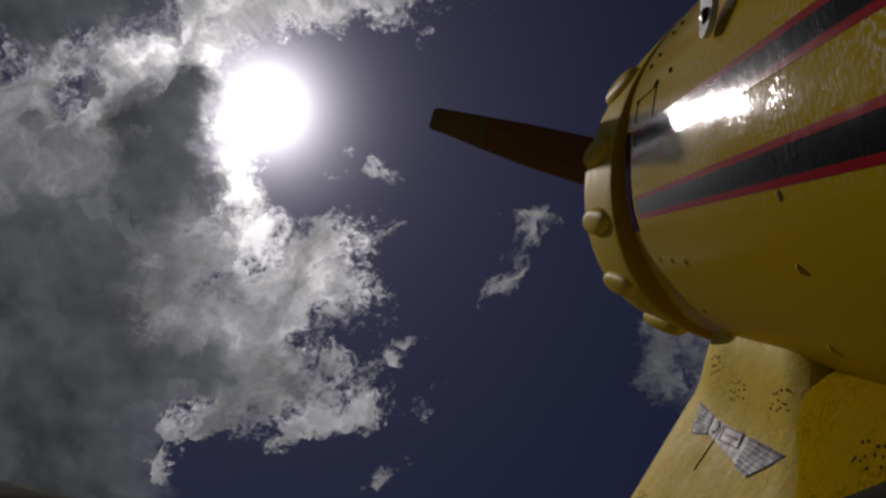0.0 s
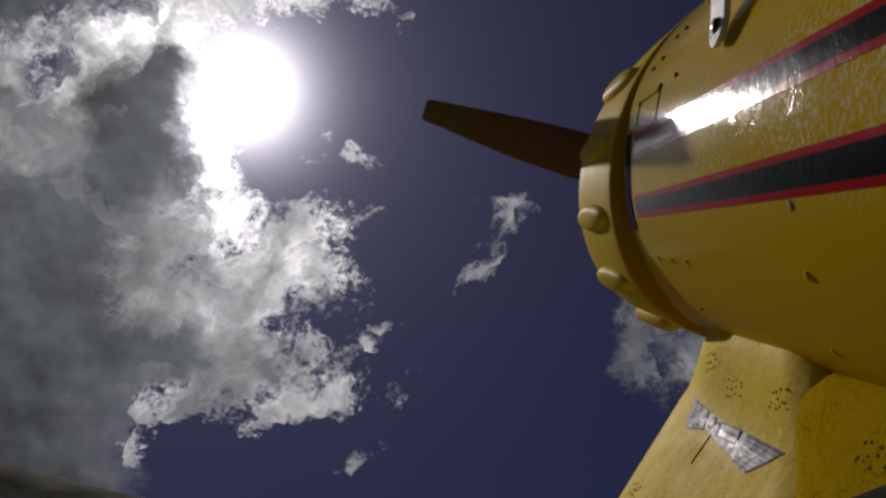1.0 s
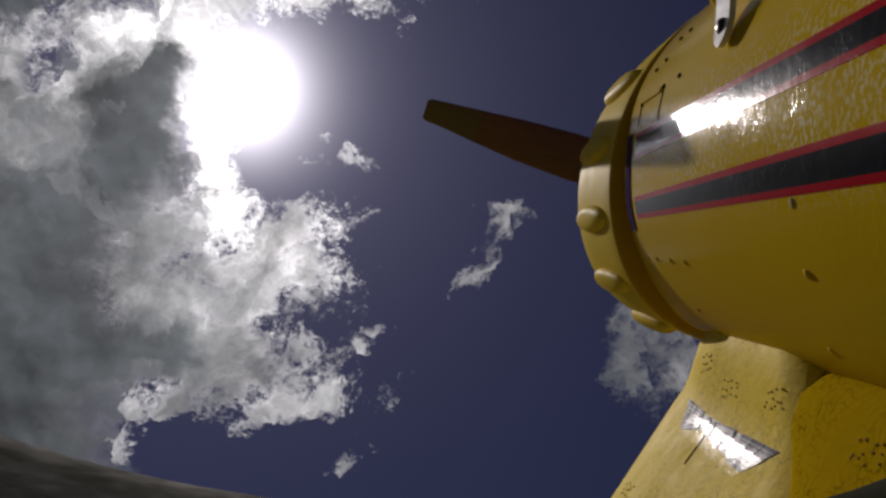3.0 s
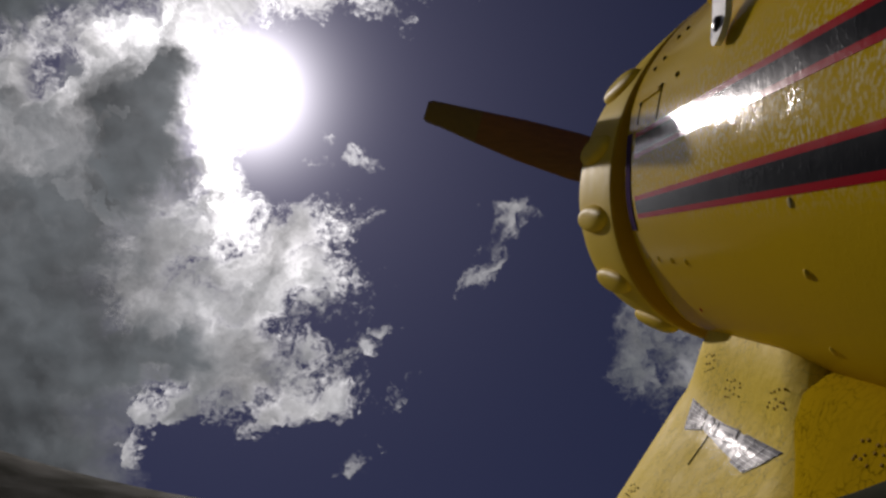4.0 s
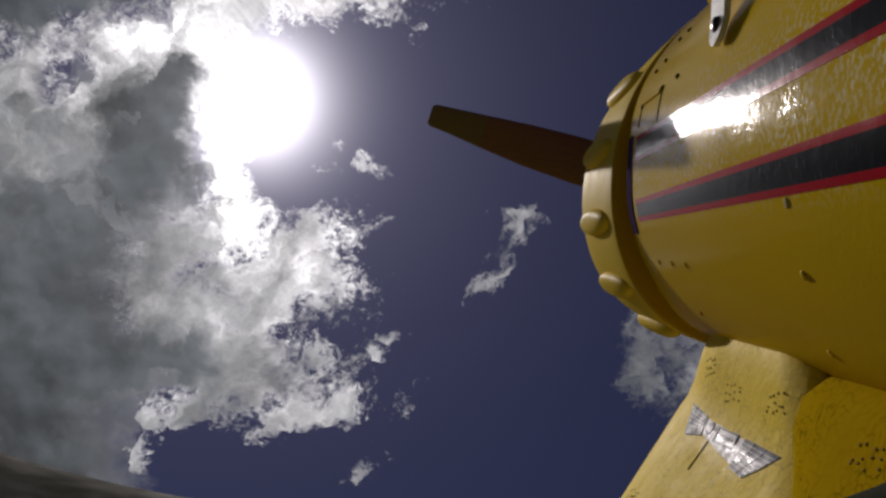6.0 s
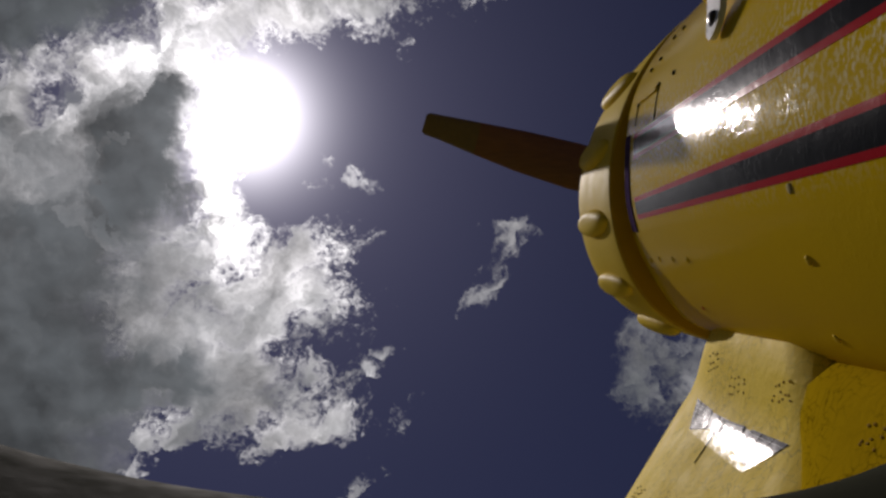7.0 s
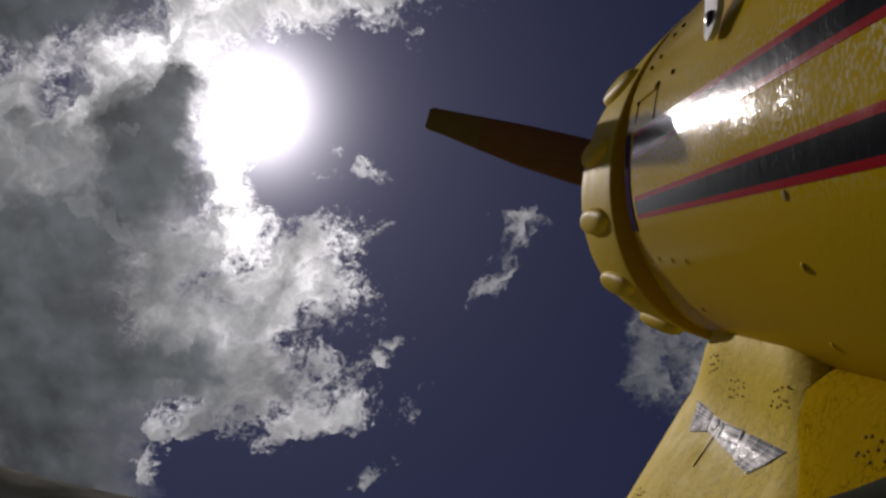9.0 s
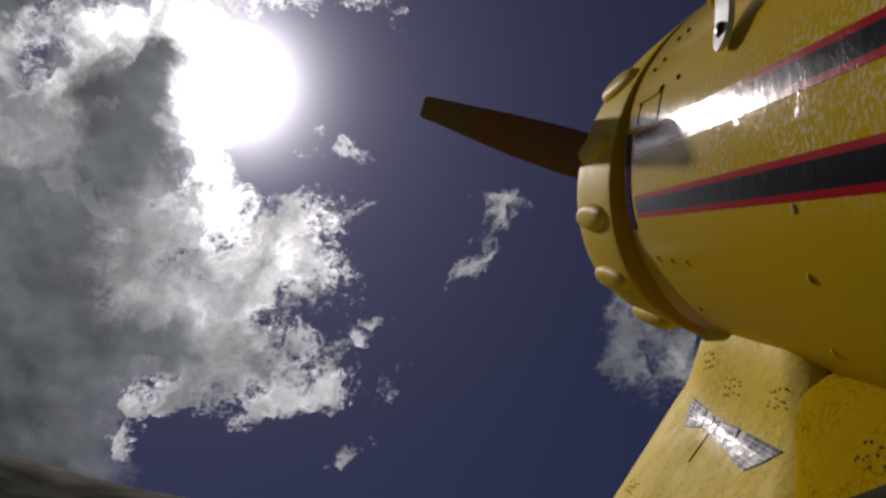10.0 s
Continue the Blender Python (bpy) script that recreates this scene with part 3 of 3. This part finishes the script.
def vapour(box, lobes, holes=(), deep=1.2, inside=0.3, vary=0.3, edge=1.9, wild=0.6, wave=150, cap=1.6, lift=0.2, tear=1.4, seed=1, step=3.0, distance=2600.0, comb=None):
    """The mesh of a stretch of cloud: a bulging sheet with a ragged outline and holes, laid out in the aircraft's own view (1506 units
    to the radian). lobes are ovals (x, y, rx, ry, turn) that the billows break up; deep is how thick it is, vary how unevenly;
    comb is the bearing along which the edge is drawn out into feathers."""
    us, vs = np.arange(box[0], box[2], step), np.arange(box[1], box[3], step)
    u, v = np.meshgrid(us, vs, indexing="ij")
    big = min(1.0, wave / 150)
    wu = u + big * (34 * billow(u, v, 130, 3, seed + 50) + 12 * billow(u, v, 30, 4, seed + 55, 0.7))
    wv = v + big * (34 * billow(u, v, 130, 3, seed + 60) + 12 * billow(u, v, 30, 4, seed + 65, 0.7))
    shape = np.full_like(u, -9.0)
    for x, y, rx, ry, turn in lobes:
        c, s = math.cos(radians(turn)), math.sin(radians(turn))
        a, b = (wu - x) * c + (wv - y) * s, -(wu - x) * s + (wv - y) * c
        inside_it = 1 - np.sqrt((a / rx) ** 2 + (b / ry) ** 2)
        inside_it = np.where(inside_it > 0, inside_it * min(1.0, (min(rx, ry) / 90) ** 0.55), inside_it)
        shape = np.logaddexp(shape * 9, inside_it * 9) / 9
    cover = np.minimum(shape * edge + lift, cap)
    for x, y, rx, ry, depth in holes:
        cover -= depth * np.exp(-((wu - x) / rx) ** 2 - ((wv - y) / ry) ** 2)
    fu, fv = wu, wv
    if comb is not None:
        c, s = math.cos(radians(comb)), math.sin(radians(comb))
        fu, fv = (wu * c + wv * s) * 0.5, (wv * c - wu * s) * 1.25
    cover += wild * (billow(fu, fv, wave, 7, seed, 0.62) + 0.3 * billow(fu, fv, wave / 2.6, 6, seed + 90, 0.66, True))
    puffs = billow(wu, wv, 120, 4, seed + 20, 0.5, True) * 0.55 + billow(wu, wv, 260, 3, seed + 27, 0.5) + 0.5 * billow(fu, fv, 44, 4, seed + 33, 0.6)
    soft = billow(u, v, 150, 3, seed + 44, 0.45)
    du, dv = np.gradient(soft, step)
    # random tone plus one-sided relief shading, both put into the cloud's colour
    tone = np.clip(1.1 + 0.6 * billow(wu, wv, 230, 4, seed + 40, 0.5) + 14.0 * (du * 0.55 - dv * 0.8), 0.6, 2.0)
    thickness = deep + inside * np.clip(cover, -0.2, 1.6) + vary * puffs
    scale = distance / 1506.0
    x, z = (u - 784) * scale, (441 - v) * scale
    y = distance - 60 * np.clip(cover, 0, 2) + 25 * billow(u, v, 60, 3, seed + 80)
    live = cover > -0.45
    keep = live[:-1, :-1] | live[1:, :-1] | live[1:, 1:] | live[:-1, 1:]
    used = np.zeros_like(live)
    for a, b in ((0, 0), (1, 0), (1, 1), (0, 1)):
        used[a:a + keep.shape[0], b:b + keep.shape[1]] |= keep
    index = -np.ones(live.shape, int)
    index[used] = np.arange(used.sum())
    pts = np.stack([x[used], y[used], z[used]], 1)
    quads = np.stack([index[:-1, :-1][keep], index[1:, :-1][keep], index[1:, 1:][keep], index[:-1, 1:][keep]], 1)
    me = bpy.data.meshes.new("vapour")
    me.from_pydata(pts.tolist(), [], quads.tolist())
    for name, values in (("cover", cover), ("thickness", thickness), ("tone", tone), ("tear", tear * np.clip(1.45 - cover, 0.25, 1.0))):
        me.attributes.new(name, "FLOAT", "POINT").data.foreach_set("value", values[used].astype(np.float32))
    me.polygons.foreach_set("use_smooth", np.ones(len(quads), bool))
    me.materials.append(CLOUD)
    return me


def cloud(label, *args, **shape):
    """A small cloud of one stretch."""
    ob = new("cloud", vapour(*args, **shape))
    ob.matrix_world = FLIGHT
    return tagged(ob, label, "cloud", "clouds")


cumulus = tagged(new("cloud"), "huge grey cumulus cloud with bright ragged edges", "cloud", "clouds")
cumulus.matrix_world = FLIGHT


def bank(name, label, *args, **shape):
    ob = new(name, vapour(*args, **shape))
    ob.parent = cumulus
    ob["label"] = label


# from the far side forward: the sunlit fringe, the upper bank, the grey body, the dark tower before the sun
bank("fringe", "bright torn edge of the cumulus", (150, 180, 720, 900),
     ((350, 490, 130, 120, 0), (430, 520, 130, 110, 0), (400, 610, 140, 110, 0), (490, 445, 110, 38, -20), (430, 700, 145, 60, -12), (545, 720, 62, 30, -10), (470, 748, 70, 30, -30), (380, 340, 46, 150, 0),
      (530, 520, 62, 52, 0), (310, 740, 40, 34, 0), (540, 650, 36, 42, -30), (285, 540, 110, 110, 0), (252, 748, 26, 40, 0), (228, 810, 12, 44, 0)),
     ((276, 800, 30, 40, 2.0), (545, 595, 50, 40, 1.2), (400, 712, 26, 16, 1.2), (490, 310, 40, 60, 2.0), (335, 772, 24, 26, 1.2), (475, 600, 34, 26, 0.8), (440, 760, 30, 20, 0.8)),
     deep=-0.02, inside=0.32, vary=0.36, wild=0.72, wave=110, lift=0.38, tear=2.1, seed=3, distance=2750.0, step=2.5, comb=-32)
bank("torn_edge", "thin torn shreds along the bright edge", (440, 300, 760, 820),
     ((545, 430, 100, 50, -20), (580, 560, 80, 40, -20), (570, 690, 100, 60, -20)),
     (), deep=0.25, inside=0.1, vary=0.2, edge=0.9, wild=0.8, wave=80, cap=0.3, lift=-0.22, tear=2.0, seed=9, distance=2720.0, step=2.5, comb=-32)
bank("upper_bank", "white sunlit bank of the cumulus", (-170, -60, 420, 460),
     ((60, 190, 250, 150, 0), (240, 110, 150, 80, -20), (-80, 250, 170, 160, 0), (310, 40, 70, 120, 0), (40, 320, 160, 110, 0)),
     ((100, 148, 42, 40, 1.9),), deep=0.12, inside=0.25, vary=0.45, wild=0.5, wave=130, lift=0.4, tear=1.8, seed=13, distance=2700.0)
bank("grey_shelf", "grey overhanging part of the cumulus", (-170, -170, 330, 150),
     ((30, -60, 300, 120, 4),), (), deep=1.3, inside=0.3, vary=0.25, edge=2.6, wild=0.3, wave=170, lift=0.4, tear=0.8, seed=24, distance=2650.0)
bank("grey_body", "grey shaded body of the cumulus", (-170, 230, 520, 960),
     ((20, 610, 370, 250, 0), (60, 420, 270, 170, 0), (70, 790, 180, 200, 0), (-100, 480, 250, 260, 0), (240, 650, 200, 100, 0)),
     ((285, 805, 34, 60, 2.2), (345, 770, 40, 40, 1.0)), deep=0.2, inside=0.85, vary=0.2, edge=2.5, wild=0.24, wave=190, lift=0.0, tear=0.4, seed=35, distance=2600.0)
bank("tower_veil", "soft grey flank of the tower", (-60, -20, 480, 540),
     ((190, 250, 160, 180, 0), (195, 350, 165, 130, 0), (245, 370, 85, 70, 0)), (), deep=0.3, inside=0.7, vary=0.2, edge=1.9, wild=0.2, wave=150, lift=0.0, tear=0.5, seed=40, distance=2570.0)
bank("sunlit_rim", "white-hot rim of the tower beside the sun", (260, 190, 540, 620),
     ((376, 320, 46, 125, 0), (412, 405, 66, 46, -30)), ((455, 330, 26, 50, 1.2),), deep=-0.2, inside=0.1, vary=0.2, edge=1.5, wild=0.55, wave=100, lift=0.05, tear=1.4, seed=140, distance=2560.0, step=2.5)
bank("dark_tower", "dark towering head of the cumulus", (100, -10, 460, 520),
     ((240, 235, 110, 120, 0), (282, 150, 62, 84, 10), (292, 220, 58, 130, 0), (296, 300, 56, 90, 0), (240, 330, 110, 80, -10)),
     (), deep=0.55, inside=0.75, vary=0.14, edge=2.6, wild=0.2, wave=130, lift=0.2, tear=0.7, seed=46, distance=2540.0, step=2.5)

cloud("bright white cloud bank beside the sun", (280, -420, 1010, 130),
      ((480, -150, 300, 170, 0), (420, 10, 110, 60, 0), (560, -10, 160, 56, -6), (760, -160, 200, 120, -20)), ((520, 70, 50, 40, 1.0),),
      deep=0.02, inside=0.25, vary=0.36, wild=0.66, wave=110, lift=0.3, tear=2.0, seed=57)
WISP = dict(deep=0.18, inside=0.1, vary=0.2, wild=0.95, cap=0.5, lift=0.1, step=2.0, distance=2300.0)
cloud("small white wisp of cloud", (490, 210, 740, 380), ((625, 287, 56, 19, 27), (552, 305, 22, 30, 20)), seed=68, wave=60, **WISP)
cloud("thin white slanting wisp of cloud", (760, 330, 1010, 580), ((866, 462, 76, 24, -56), (912, 394, 40, 17, 10), (886, 430, 56, 26, -54)), seed=83, wave=64, comb=-56, **{**WISP, "lift": 0.16})
cloud("soft grey tuft of cloud", (1010, 490, 1350, 820), ((1180, 650, 92, 88, 10), (1135, 592, 44, 40, 0)), deep=0.55, inside=0.15, vary=0.35, wild=0.65, cap=0.8, wave=90, seed=90, distance=2300.0)
FAINT = {**WISP, "lift": -0.12, "tear": 1.8}
cloud("faint white wisp of cloud", (560, 550, 750, 700), ((672, 606, 32, 11, -10), (650, 635, 14, 28, 0)), seed=101, wave=50, **FAINT)
cloud("faint white wisp of cloud", (540, 780, 720, 900), ((630, 838, 50, 17, -12),), seed=112, wave=50, **FAINT)
